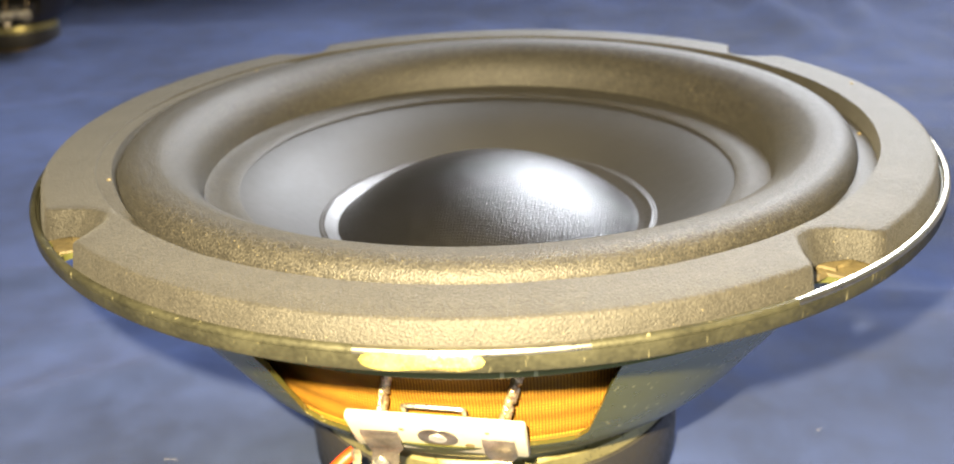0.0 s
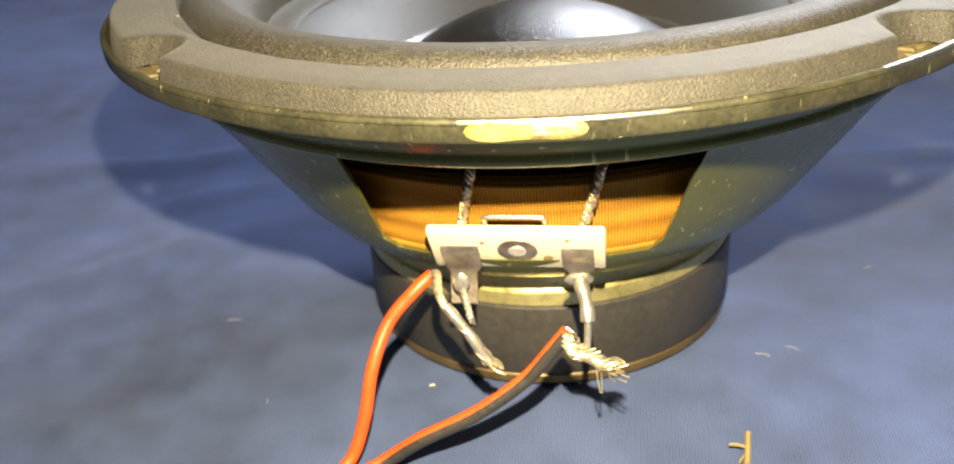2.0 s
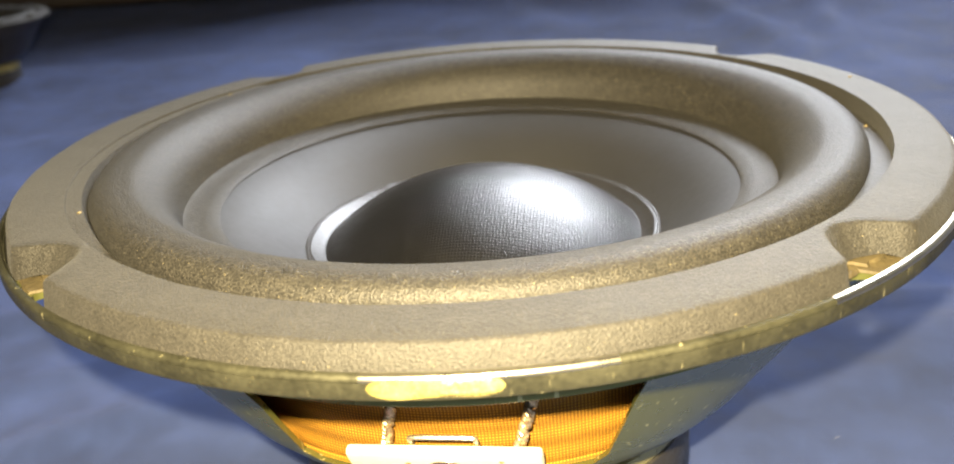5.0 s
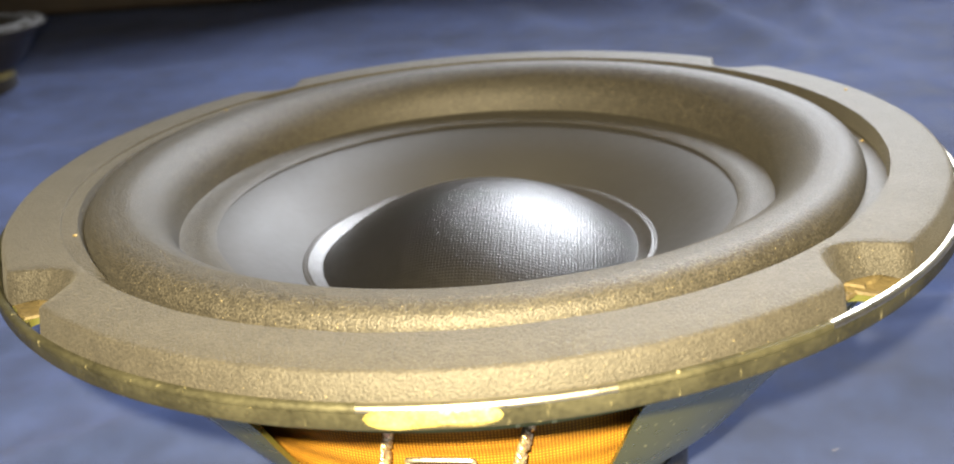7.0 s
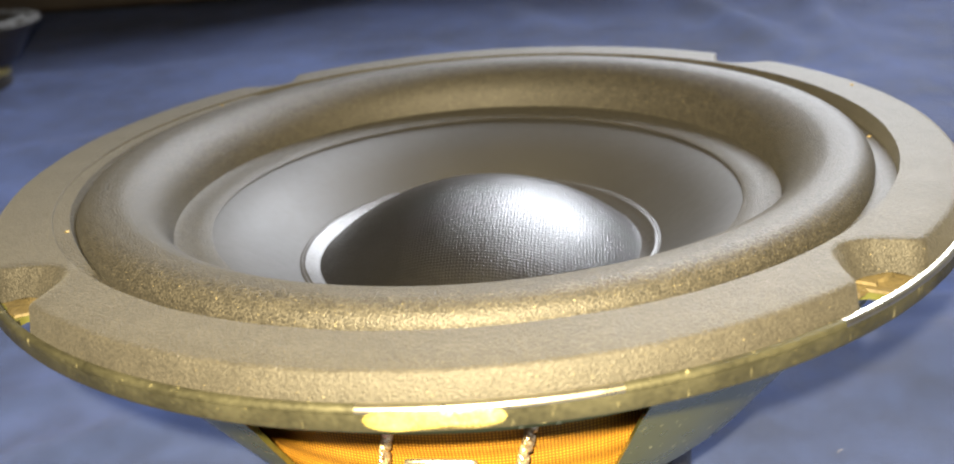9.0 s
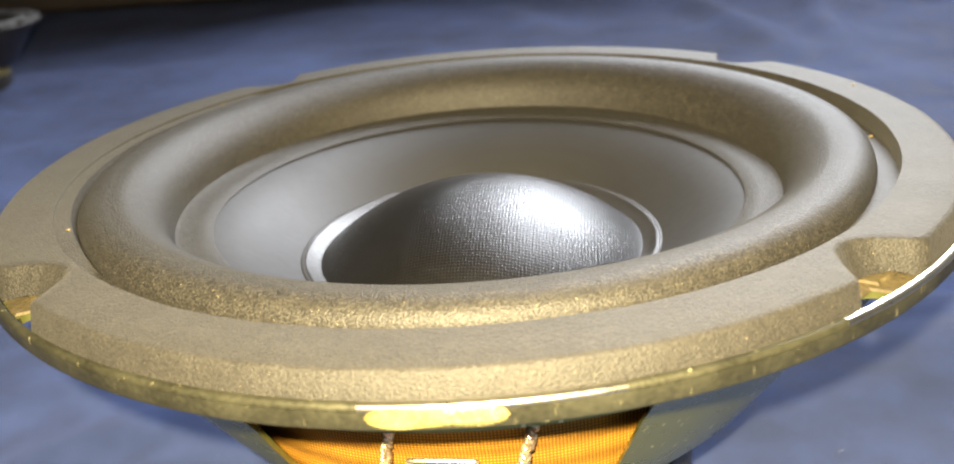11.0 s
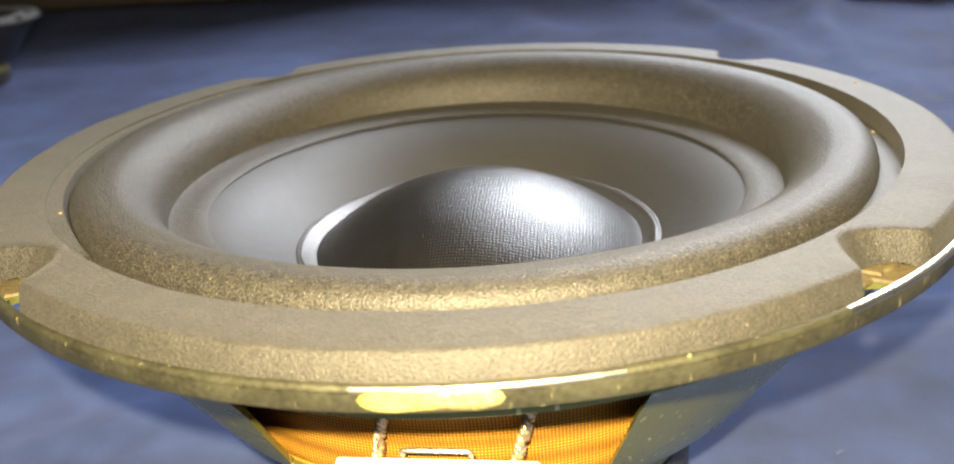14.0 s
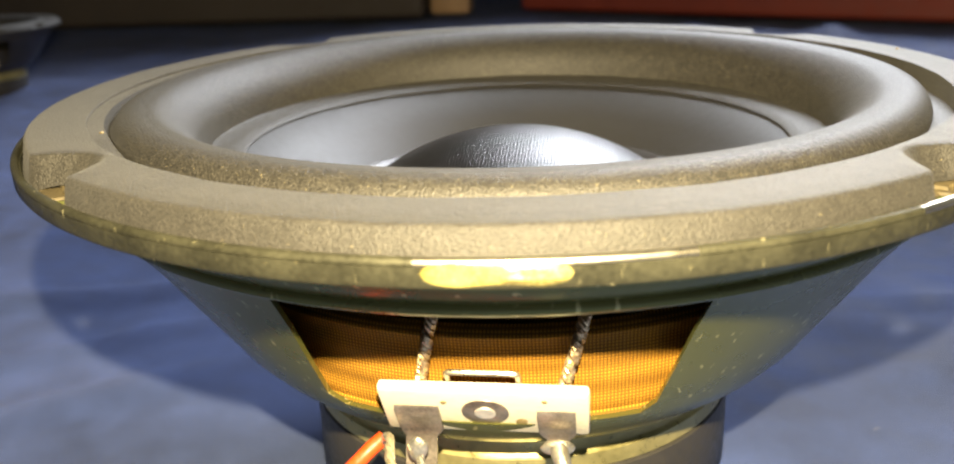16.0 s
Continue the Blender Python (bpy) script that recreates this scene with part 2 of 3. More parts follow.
def sweep(bm, path, radius, sides=10, cross=None, up=Vector((0, 0, 1))):
    """A capped tube along path; radius in metres, a number or a function of 0..1; cross: the section's points, in radii."""
    if cross is None:
        cross = [(math.cos(2 * math.pi * k / sides), math.sin(2 * math.pi * k / sides)) for k in range(sides)]
    rings = []
    last = len(path) - 1
    for i, q in enumerate(path):
        d = (path[min(i + 1, last)] - path[max(i - 1, 0)]).normalized()
        side = d.cross(up)
        if side.length < 1e-3:
            side = d.cross(Vector((1, 0.2, 0)))
        side.normalize()
        top = side.cross(d)
        r = radius(i / last) if callable(radius) else radius
        rings.append([bm.verts.new(q + (side * x + top * y) * r) for x, y in cross])
    m = len(cross)
    for a, b in zip(rings, rings[1:]):
        for j in range(m):
            bm.faces.new((a[j], a[(j + 1) % m], b[(j + 1) % m], b[j]))
    bm.faces.new(rings[0][::-1])
    bm.faces.new(rings[-1])
    return bm


def tube(points, radius, sides=10, steps=8, **more):
    return sweep(bmesh.new(), smooth_path([Vector(p) * MM for p in points], steps), radius * MM if not callable(radius) else radius, sides, **more)


def twisted(bm, points, count, lay, pitch, thick, rng, fray=0.0, steps=10, loose=0.15):
    """A bundle of thin wires twisted about a path (millimetres); fray spreads them towards the end."""
    path = smooth_path([Vector(p) * MM for p in points], steps)
    length = [0.0]
    for a, b in zip(path, path[1:]):
        length.append(length[-1] + (b - a).length)
    for k in range(count):
        ph = 2 * math.pi * k / count + rng.uniform(-0.3, 0.3)
        rad = lay * MM * (0.35 if k == 0 and count > 4 else rng.uniform(1 - loose, 1 + loose))
        end = rng.uniform(0.86, 1.0)
        sp = Vector((rng.uniform(-1, 1), rng.uniform(-1, 1), rng.uniform(-1, 1))) * fray * MM
        pts = []
        for i, q in enumerate(path):
            u = length[i] / length[-1]
            if u > end:
                break
            d = (path[min(i + 1, len(path) - 1)] - path[max(i - 1, 0)]).normalized()
            s = d.cross(Vector((0.13, 1, 0.05))).normalized()
            t = s.cross(d)
            a = ph + length[i] / (pitch * MM) * 2 * math.pi
            pts.append(q + (s * math.cos(a) + t * math.sin(a)) * rad + sp * max(0, u - 0.55) ** 1.5 * 3.3)
        if len(pts) > 2:
            sweep(bm, pts, thick * MM, 5)
    return bm


def slab(x0, x1, y0, y1, z0, z1, bevel=0.0, seg=2):
    """A box between corners in metres with rounded edges."""
    bm = bmesh.new()
    bmesh.ops.create_cube(bm, size=1.0)
    for v in bm.verts:
        v.co = Vector(((x0 + x1) / 2 + v.co.x * (x1 - x0), (y0 + y1) / 2 + v.co.y * (y1 - y0), (z0 + z1) / 2 + v.co.z * (z1 - z0)))
    if bevel:
        bmesh.ops.bevel(bm, geom=bm.edges[:], offset=bevel, segments=seg, profile=0.5, affect="EDGES")
    return bm


def cut(ob, cutters):
    """Subtract the cutters' meshes from ob for good."""
    for c in cutters:
        md = ob.modifiers.new("cut", "BOOLEAN")
        md.object, md.operation, md.solver = c, "DIFFERENCE", "EXACT"
    bpy.context.view_layer.update()
    me = bpy.data.meshes.new_from_object(ob.evaluated_get(bpy.context.evaluated_depsgraph_get()))
    ob.modifiers.clear()
    ob.data = me
    for c in cutters:
        bpy.data.objects.remove(c)
    me.set_sharp_from_angle(angle=radians(42))


# ---- room ----
def structure(name, bm, mat, label, category):
    return tagged(part(name, bm, mat, None, label, smooth=False), label, category, kind="structure")


structure("floor", slab(-2.2, 2.2, -2.2, 3.2, -0.80, -0.75), FLOOR, "plain grey-brown tiled floor under the table", "floor")
structure("ceiling", slab(-2.2, 2.2, -2.2, 3.2, 2.35, 2.4), WALL, "plain pale ceiling over the table", "ceiling")
structure("wall_north", slab(-2.2, 2.2, 3.2, 3.3, -0.75, 2.35), WALL, "plain painted wall beyond the table", "wall")
structure("wall_south", slab(-2.2, 2.2, -2.3, -2.2, -0.75, 2.35), WALL, "plain painted wall of the room", "wall")
structure("wall_east", slab(2.2, 2.3, -2.2, 3.2, -0.75, 2.35), WALL, "plain painted wall of the room", "wall")
structure("wall_west", slab(-2.3, -2.2, -2.2, 3.2, -0.75, 2.35), WALL, "plain painted wall of the room", "wall")

table = tagged(new("table"), "dark wooden work table covered with a blue cloth", "table")
table.location = (0, 0, -0.75)
part("tabletop", slab(-0.95, 0.95, -0.65, 1.15, 0.705, 0.744, 0.004), DESK, table, smooth=False)
for sx in (-0.88, 0.88):
    for sy in (-0.58, 1.08):
        part("leg", slab(sx - 0.03, sx + 0.03, sy - 0.03, sy + 0.03, 0.0, 0.705, 0.004), DESK, table, smooth=False)


def cloth_height(x, y):
    """Soft folds, flat under and near the magnet."""
    far = min(1.0, max(0.0, (math.hypot(x, y) - 0.046) / 0.06))
    h = 0.0026 * noise.noise(Vector((x * 7, y * 5, 1.3))) + 0.0020 * noise.noise(Vector((x * 23, y * 17, 4.2))) + 0.0007 * noise.noise(Vector((x * 70, y * 45, 8.1)))
    for x0, y0, x1, y1, up, wide in FOLDS:
        dx, dy = x1 - x0, y1 - y0
        ln = math.hypot(dx, dy)
        u = ((x - x0) * dx + (y - y0) * dy) / (ln * ln)
        v = ((x - x0) * dy - (y - y0) * dx) / ln
        v += 0.006 * math.sin(u * 5 + x0 * 40)
        fade = max(0.0, 1 - (abs(u - 0.5) * 2) ** 4) if 0 < u < 1 else 0.0
        h += (1.4 if up < 0.005 else 0.85) * up * fade * math.exp(-(v / wide) ** 2)
    return h * far


FOLDS = [
    (0.09, 0.68, 0.13, 0.36, 0.011, 0.016), (0.20, 0.66, 0.16, 0.34, 0.012, 0.016), (0.31, 0.62, 0.26, 0.30, 0.006, 0.02), (-0.05, 0.66, -0.02, 0.42, 0.006, 0.02),
    (-0.30, 0.02, -0.06, 0.10, 0.0026, 0.006), (-0.24, -0.06, -0.045, 0.035, 0.0022, 0.005), (-0.22, 0.00, -0.05, 0.06, 0.0016, 0.0035), (0.06, 0.07, 0.26, 0.10, 0.0018, 0.005), (-0.50, 0.10, -0.12, 0.30, 0.004, 0.02),
    (0.07, 0.02, 0.20, 0.14, 0.0020, 0.010), (0.05, 0.06, 0.24, 0.05, 0.0016, 0.008), (-0.60, 0.40, -0.15, 0.42, 0.005, 0.03),
    (-0.20, -0.10, -0.06, -0.06, 0.0012, 0.006), (0.08, -0.06, 0.22, 0.02, 0.0014, 0.008),
]


def cloth():
    bm = bmesh.new()
    nx, ny, x0, x1, y0, y1 = 230, 230, -0.97, 0.97, -0.67, 1.17
    def spread(u):
        w = 2 * u - 1
        return 0.5 + 0.5 * (0.45 * w + 0.55 * w ** 3)
    grid = []
    for j in range(ny + 1):
        row = []
        for i in range(nx + 1):
            x, y = x0 + (x1 - x0) * spread(i / nx), y0 + (y1 - y0) * spread(j / ny)
            row.append(bm.verts.new((x, y, cloth_height(x, y) - 0.0008)))
        grid.append(row)
    for j in range(ny):
        for i in range(nx):
            bm.faces.new((grid[j][i], grid[j][i + 1], grid[j + 1][i + 1], grid[j + 1][i]))
    # hem hanging over the table's edges, and the cloth's thickness
    edge = [e for e in bm.edges if len(e.link_faces) == 1]
    res = bmesh.ops.extrude_edge_only(bm, edges=edge)
    for v in res["geom"]:
        if isinstance(v, bmesh.types.BMVert):
            v.co.z -= 0.16
            v.co.x *= 1.012
    return bm


tagged(part("tablecloth", cloth(), CLOTH), "blue woven cotton cloth with soft folds on the table", "tablecloth")

# ---- the loudspeaker ----
H = 71.6  # height of the flange's top edge over the cloth, mm


HOLES = (-45.8, -131.4, 134.0, 46.5)
NOTCH = ((0.0, 0.0), (1.4, 3.0), (2.8, 5.4), (3.8, 6.5), (5.2, 7.0), (6.6, 6.7), (8.2, 5.4), (9.6, 3.1), (10.6, 0.9), (11.4, 0.0))


def notch_depth(az):
    """How far the gasket's outer edge steps in at a bearing in degrees: four rounded bites for the screws."""
    for corner, way in ((-49.4, 1), (-127.6, -1), (130.3, 1), (50.5, -1)):
        u = (az - corner) * way
        u = (u + 180) % 360 - 180
        for (u0, d0), (u1, d1) in zip(NOTCH, NOTCH[1:]):
            if u0 <= u < u1:
                return d0 + (d1 - d0) * (u - u0) / (u1 - u0)
    return 0.0


def gasket_mesh():
    bm = bmesh.new()
    rings = []
    n = 900
    for k in range(n):
        az = -180 + 360 * k / n
        a = radians(az)
        c, s = math.cos(a), math.sin(a)
        w = 0.12 * noise.noise(Vector((c * 6, s * 6, 0))) + 0.05 * noise.noise(Vector((c * 30, s * 30, 3)))
        ro, ri = 80.25 - notch_depth(az) + w, 71.5 + 0.5 * w
        top = 2.75 + 0.10 * noise.noise(Vector((c * 9, s * 9, 7)))
        bite = notch_depth(az) / 7.0
        # the foam's side leans out, most of all inside the bites, and stops short of the flange there
        flare, foot = 0.75 + 1.5 * bite, -2.4 + 1.1 * min(1.0, bite * 1.6) + 0.22 * noise.noise(Vector((c * 40, s * 40, 5))) * bite
        prof = [(ri + 0.1, foot), (ri, top - 0.03), (ri + 0.03, top), ((ri + ro) / 2, top + 0.05), (ro - 0.9 + 0.3 * bite, top - 0.02), (ro - 0.35, top - 0.16), (ro - 0.02, top - 0.5), (ro + 0.2 + flare, foot)]
        rings.append([bm.verts.new((r * c * MM, r * s * MM, (H + z) * MM)) for r, z in prof])
    for k in range(n):
        p, q = rings[k], rings[(k + 1) % n]
        for j in range(8):
            bm.faces.new((p[j], q[j], q[(j + 1) % 8], p[(j + 1) % 8]))
    return bm


def polar(r, az, z):
    return (r * math.cos(radians(az)), r * math.sin(radians(az)), H + z)


def woofer():
    top = tagged(new("loudspeaker_driver"), "bare black woofer with plated steel basket, standing on blue cloth", "loudspeaker")
    # pressed basket: flange with raised lip, short neck, bowl
    prof = [(70.2, -1.4), (71.0, -2.4), (81.0, -2.4), (81.2, -0.95), (82.5, -0.95), (82.5, -2.8), (82.2, -3.3), (76.4, -3.6), (75.3, -4.4),
            (74.2, -7.0), (72.6, -8.8), (71.7, -9.6), (72.0, -10.2), (71.9, -10.9), (71.3, -11.2), (70.5, -12.0), (65.9, -18.0), (62.0, -24.0), (57.9, -30.0), (53.9, -36.0), (50.6, -39.8), (46.8, -43.0), (42.4, -45.6), (38.6, -46.6), (20.0, -46.6), (20.0, -45.6), (38.3, -45.6),
            (41.9, -44.6), (46.1, -42.2), (49.9, -39.0), (53.1, -35.4), (57.1, -29.5), (61.2, -23.5), (65.1, -17.5), (69.6, -11.7), (71.0, -9.0), (72.0, -6.0), (71.8, -4.6), (70.2, -3.4)]
    basket = part("basket", revolve([(r, H + z) for r, z in prof], 200), PLATED, top, "yellowish zinc-plated pressed steel basket with scratches")
    holes = []
    for az in HOLES:
        bm = bmesh.new()
        bmesh.ops.create_cone(bm, cap_ends=True, segments=24, radius1=2.6 * MM, radius2=2.6 * MM, depth=12 * MM)
        ob = part("cutter", bm, PLATED)
        ob.matrix_world = Matrix.Translation(Vector(polar(78.7, az, -1)) * MM) @ pose(0, 0, 0, 0, 0, az) @ Matrix.Diagonal((1.0, 1.25, 1, 1))
        holes.append(ob)
    bm = bmesh.new()
    face = [(-23.4, -11.6), (28.9, -11.6), (23.8, -33.4), (21.6, -35.5), (-20.4, -35.5), (-22.9, -33.6)]
    near, back = [[bm.verts.new((x * MM, y * MM, (H + z) * MM)) for x, z in face] for y in (-90, -30)]
    bm.faces.new(near)
    bm.faces.new(back[::-1])
    for j in range(6):
        bm.faces.new((near[j], back[j], back[(j + 1) % 6], near[(j + 1) % 6]))
    holes.append(part("cutter", bm, PLATED, smooth=False))
    cut(basket, holes)
    basket.data.materials.append(RIM)
    for f in basket.data.polygons:
        if f.center.z > (H - 4.0) * MM and math.hypot(f.center.x, f.center.y) > 80 * MM:
            f.material_index = 1
    edge = part("rim_edge", revolve([(r, H + z) for r, z in ((81.45, -1.1), (81.45, -0.35), (81.6, -0.12), (82.0, -0.08), (82.3, -0.2), (82.47, -0.42), (82.53, -0.65), (82.53, -0.82), (82.4, -0.95))], 240), WORN_GLINT, basket, "worn edge of the rim with lamp glints put into its steel")
    edge.data.materials.append(RIM)
    for f in edge.data.polygons:
        az = math.degrees(math.atan2(f.center.y, f.center.x)) 
        # glints put into the colour: brighter steel only where torch and lamp gleam
        f.material_index = 0 if -92 < az < -72 or -52 < az < 75 else 1

    def ragged(a, r, z):
        """Torn outer edge, drawn back from the screw holes."""
        if r < 75:
            return 0.0
        near = min(abs((math.degrees(a) - q + 180) % 360 - 180) for q in HOLES)
        back = 3.2 * max(0.0, min(1.0, (2.6 - near) / 0.7))
        return 0.5 * noise.noise(Vector((math.cos(a) * 55, math.sin(a) * 55, 2 + z))) + 0.35 * noise.noise(Vector((math.cos(a) * 160, math.sin(a) * 160, z))) - back

    for r, low, high in ((80.3, 2.38, 1.95), (77.6, 1.92, 1.45)):
        part("paper_ring", revolve([(72.8, H - low), (72.8, H - high), (r, H - high - 0.05), (r + 0.3, H - low)], 900, wobble=ragged), STRAWBOARD, top, "ragged yellow strawboard ring under the gasket")
    part("gasket", gasket_mesh(), GASKET, top, "dusty black foam gasket ring with four screw notches")
    # surround: landing, half roll, inner foot, glued lip on the cone
    roll = [(72.4, -0.75), (70.6, -0.7), (69.0, -0.75), (68.3, -0.6)]
    for k in range(1, 20):
        a = math.pi * k / 20
        r = 61.5 + 6.9 * math.cos(a)
        base = -0.9 + (68.4 - r) / 13.8 * -5.0
        roll.append((r, base + (6.35 if a < math.pi / 2 else 6.6) * math.sin(a) ** 0.85))
    roll += [(54.4, -6.2), (53.6, -6.5), (51, -6.75), (48.35, -7.22), (48.15, -7.38), (48.7, -7.66), (48.9, -8.1), (54.0, -7.2), (61, -2.5), (68, -1.5), (72.4, -1.4)]
    bm = revolve([(r, H + z) for r, z in roll], 200)
    for v in bm.verts:
        r, az = v.co.xy.length / MM, math.degrees(math.atan2(v.co.y, v.co.x))
        if r > 68.2:
            # the landing is built up with glue along the left-hand side
            full = max(0.0, min(1.0, (abs(az) - 126) / 18))
            v.co.z += full * (3.05 + 0.10 * noise.noise(v.co * 160)) * min(1.0, (r - 68.2) / 0.5) * MM
    surround = part("surround", bm, RUBBER, top, "black rubber half-roll surround with a leathery grain")
    surround.data.materials.append(GASKET)
    for f in surround.data.polygons:
        # dust and glue fill the left-hand landing up to the gasket
        if f.center.xy.length > 69.2 * MM and abs(math.degrees(math.atan2(f.center.y, f.center.x))) > 134:
            f.material_index = 1
    cone = part("cone", revolve([(53.0, H - 7.5), (48.2, H - 7.7), (40, H - 12.6), (33.6, H - 17.6), (30.5, H - 20.2), (20, H - 29), (17, H - 33), (17, H - 34), (19.5, H - 30), (30, H - 21),
                                 (40, H - 13.4), (48, H - 8.5), (53, H - 8.2)], 180), CONE, top, "dark grey paper cone with a faint rim")
    ring = [(34.2, -17.3), (33.95, -17.0), (33.7, -17.0), (33.5, -17.2), (33.3, -17.2), (33.1, -17.05), (32.9, -17.1), (32.6, -17.35), (31.6, -17.85), (30.7, -18.3), (30.2, -18.5), (29.4, -18.3), (29.4, -20.0), (33.0, -19.0)]
    part("glue_bead", revolve([(r, H + z) for r, z in ring], 160, wobble=lambda a, r, z: 0.12 * noise.noise(Vector((math.cos(a) * 8, math.sin(a) * 8, r)))), GLUE, cone, "dark band of glue with two fine ridges")
    ht, rb = 11.6, 30.5
    big = (rb * rb + ht * ht) / (2 * ht)
    dome = []
    for k in range(33):
        r = rb * (1 - k / 32)
        dome.append((r, H - 18.4 + ht - big + math.sqrt(big * big - r * r)))
    part("dust_cap", revolve(dome, 160, closed=False), CAP, top, "domed black dust cap of varnished cloth")
    # corrugated suspension cloth below
    wall = [(53.0, -36.6), (52.6, -35.6)]
    for k in range(25):
        u = k / 24
        wall.append((52.3 + 2.5 * u + 0.16 * math.sin(u * 20.0), -35.2 + 13.2 * u))
    wall += [(54.2, -21.2), (53.0, -20.8)]
    wall += [(53.0 - 36.0 * k / 110, -21.0 - 12.9 * (k / 110) ** 0.8 + 0.5 * math.sin(k / 110 * 36.0 / 5.0 * 2 * math.pi)) for k in range(1, 111)]
    part("spider", revolve([(r, H + z) for r, z in wall] + [(r - 0.3, H + z - 0.35) for r, z in reversed(wall)], 160), SPIDER, top, "orange woven cup-shaped spider seen through the basket window")
    part("voice_coil_former", revolve([(16.6, H - 30), (17.0, H - 30), (17.0, H - 46), (16.6, H - 46)], 80), RUSTY, top)
    part("top_plate", revolve([(12, 18.0), (12, 24.9), (38.2, 24.9), (39.0, 24.5), (39.3, 23.6), (39.2, 21.8), (39.5, 21.4), (40.0, 21.0), (40.0, 18.4), (39.6, 18.0)], 160), YOKE, top, "yellowish zinc-plated front plate above the magnet")
    part("magnet", revolve([(20, 2.4), (20, 18.1), (39.5, 18.1), (40.1, 17.6), (40.1, 3.0), (39.6, 2.4)], 160), FERRITE, top, "dark grey ferrite ring magnet")
    part("back_plate", revolve([(5, 0.0), (5, 2.5), (39.2, 2.5), (39.7, 2.0), (39.7, 0.4), (39.2, 0.0)], 160), RUSTY, top, "browned zinc-plated back plate")
    # patch of yellow paint on the rim's outer face
    bm = bmesh.new()
    rows = []
    for i in range(41):
        u = i / 40
        az = -91.0 + 10.4 * u
        half = 1.28 * (1 - abs(2 * u - 1) ** 5) ** 0.5 * (0.92 + 0.12 * math.sin(u * 9)) + 0.02
        col = []
        for j in range(9):
            v = j / 8 * 2 - 1
            thick = 0.16 * max(0.0, 1 - v ** 4) * max(0.0, 1 - abs(2 * u - 1) ** 8) + (0.05 * noise.noise(Vector((u * 6, v * 2, 0))) if abs(v) < 0.9 else 0)
            if 0.52 < u < 0.97:
                thick += 0.48 * min(1.0, (u - 0.52) / 0.04) * min(1.0, (0.97 - u) / 0.05) * (max(0.0, 1 - v) / 1.25 if v > -0.25 else max(0.0, v + 1) / 0.75)
            col.append(bm.verts.new(Vector(polar(82.51 + thick, az, -1.65 + v * half)) * MM))
        rows.append(col)
    for p, q in zip(rows, rows[1:]):
        for j in range(8):
            bm.faces.new((p[j], q[j], q[j + 1], p[j + 1]))
    part("paint_mark", bm, PAINT, basket, "smear of yellow paint on the rim")
    # dried glue crumbs in the channel beside the gasket
    rng = random.Random(9)
    crumbs = [(-146, 69.6, 2.4), (19.5, 77.3, 2.9), (2.0, 70.4, -0.4), (151.0, 70.0, 2.5)]
    for az, r, z in crumbs:
        bm = bmesh.new()
        bmesh.ops.create_icosphere(bm, subdivisions=1, radius=0.42 * MM)
        for v in bm.verts:
            v.co *= rng.uniform(0.7, 1.3)
            v.co.z *= 0.6
        ob = part("glue_crumb", bm, STRAW, top)
        ob.location = Vector(polar(r, az, z)) * MM
        ob.scale = (1.0, 1.0, 0.8)
    return top, basket


driver, basket = woofer()


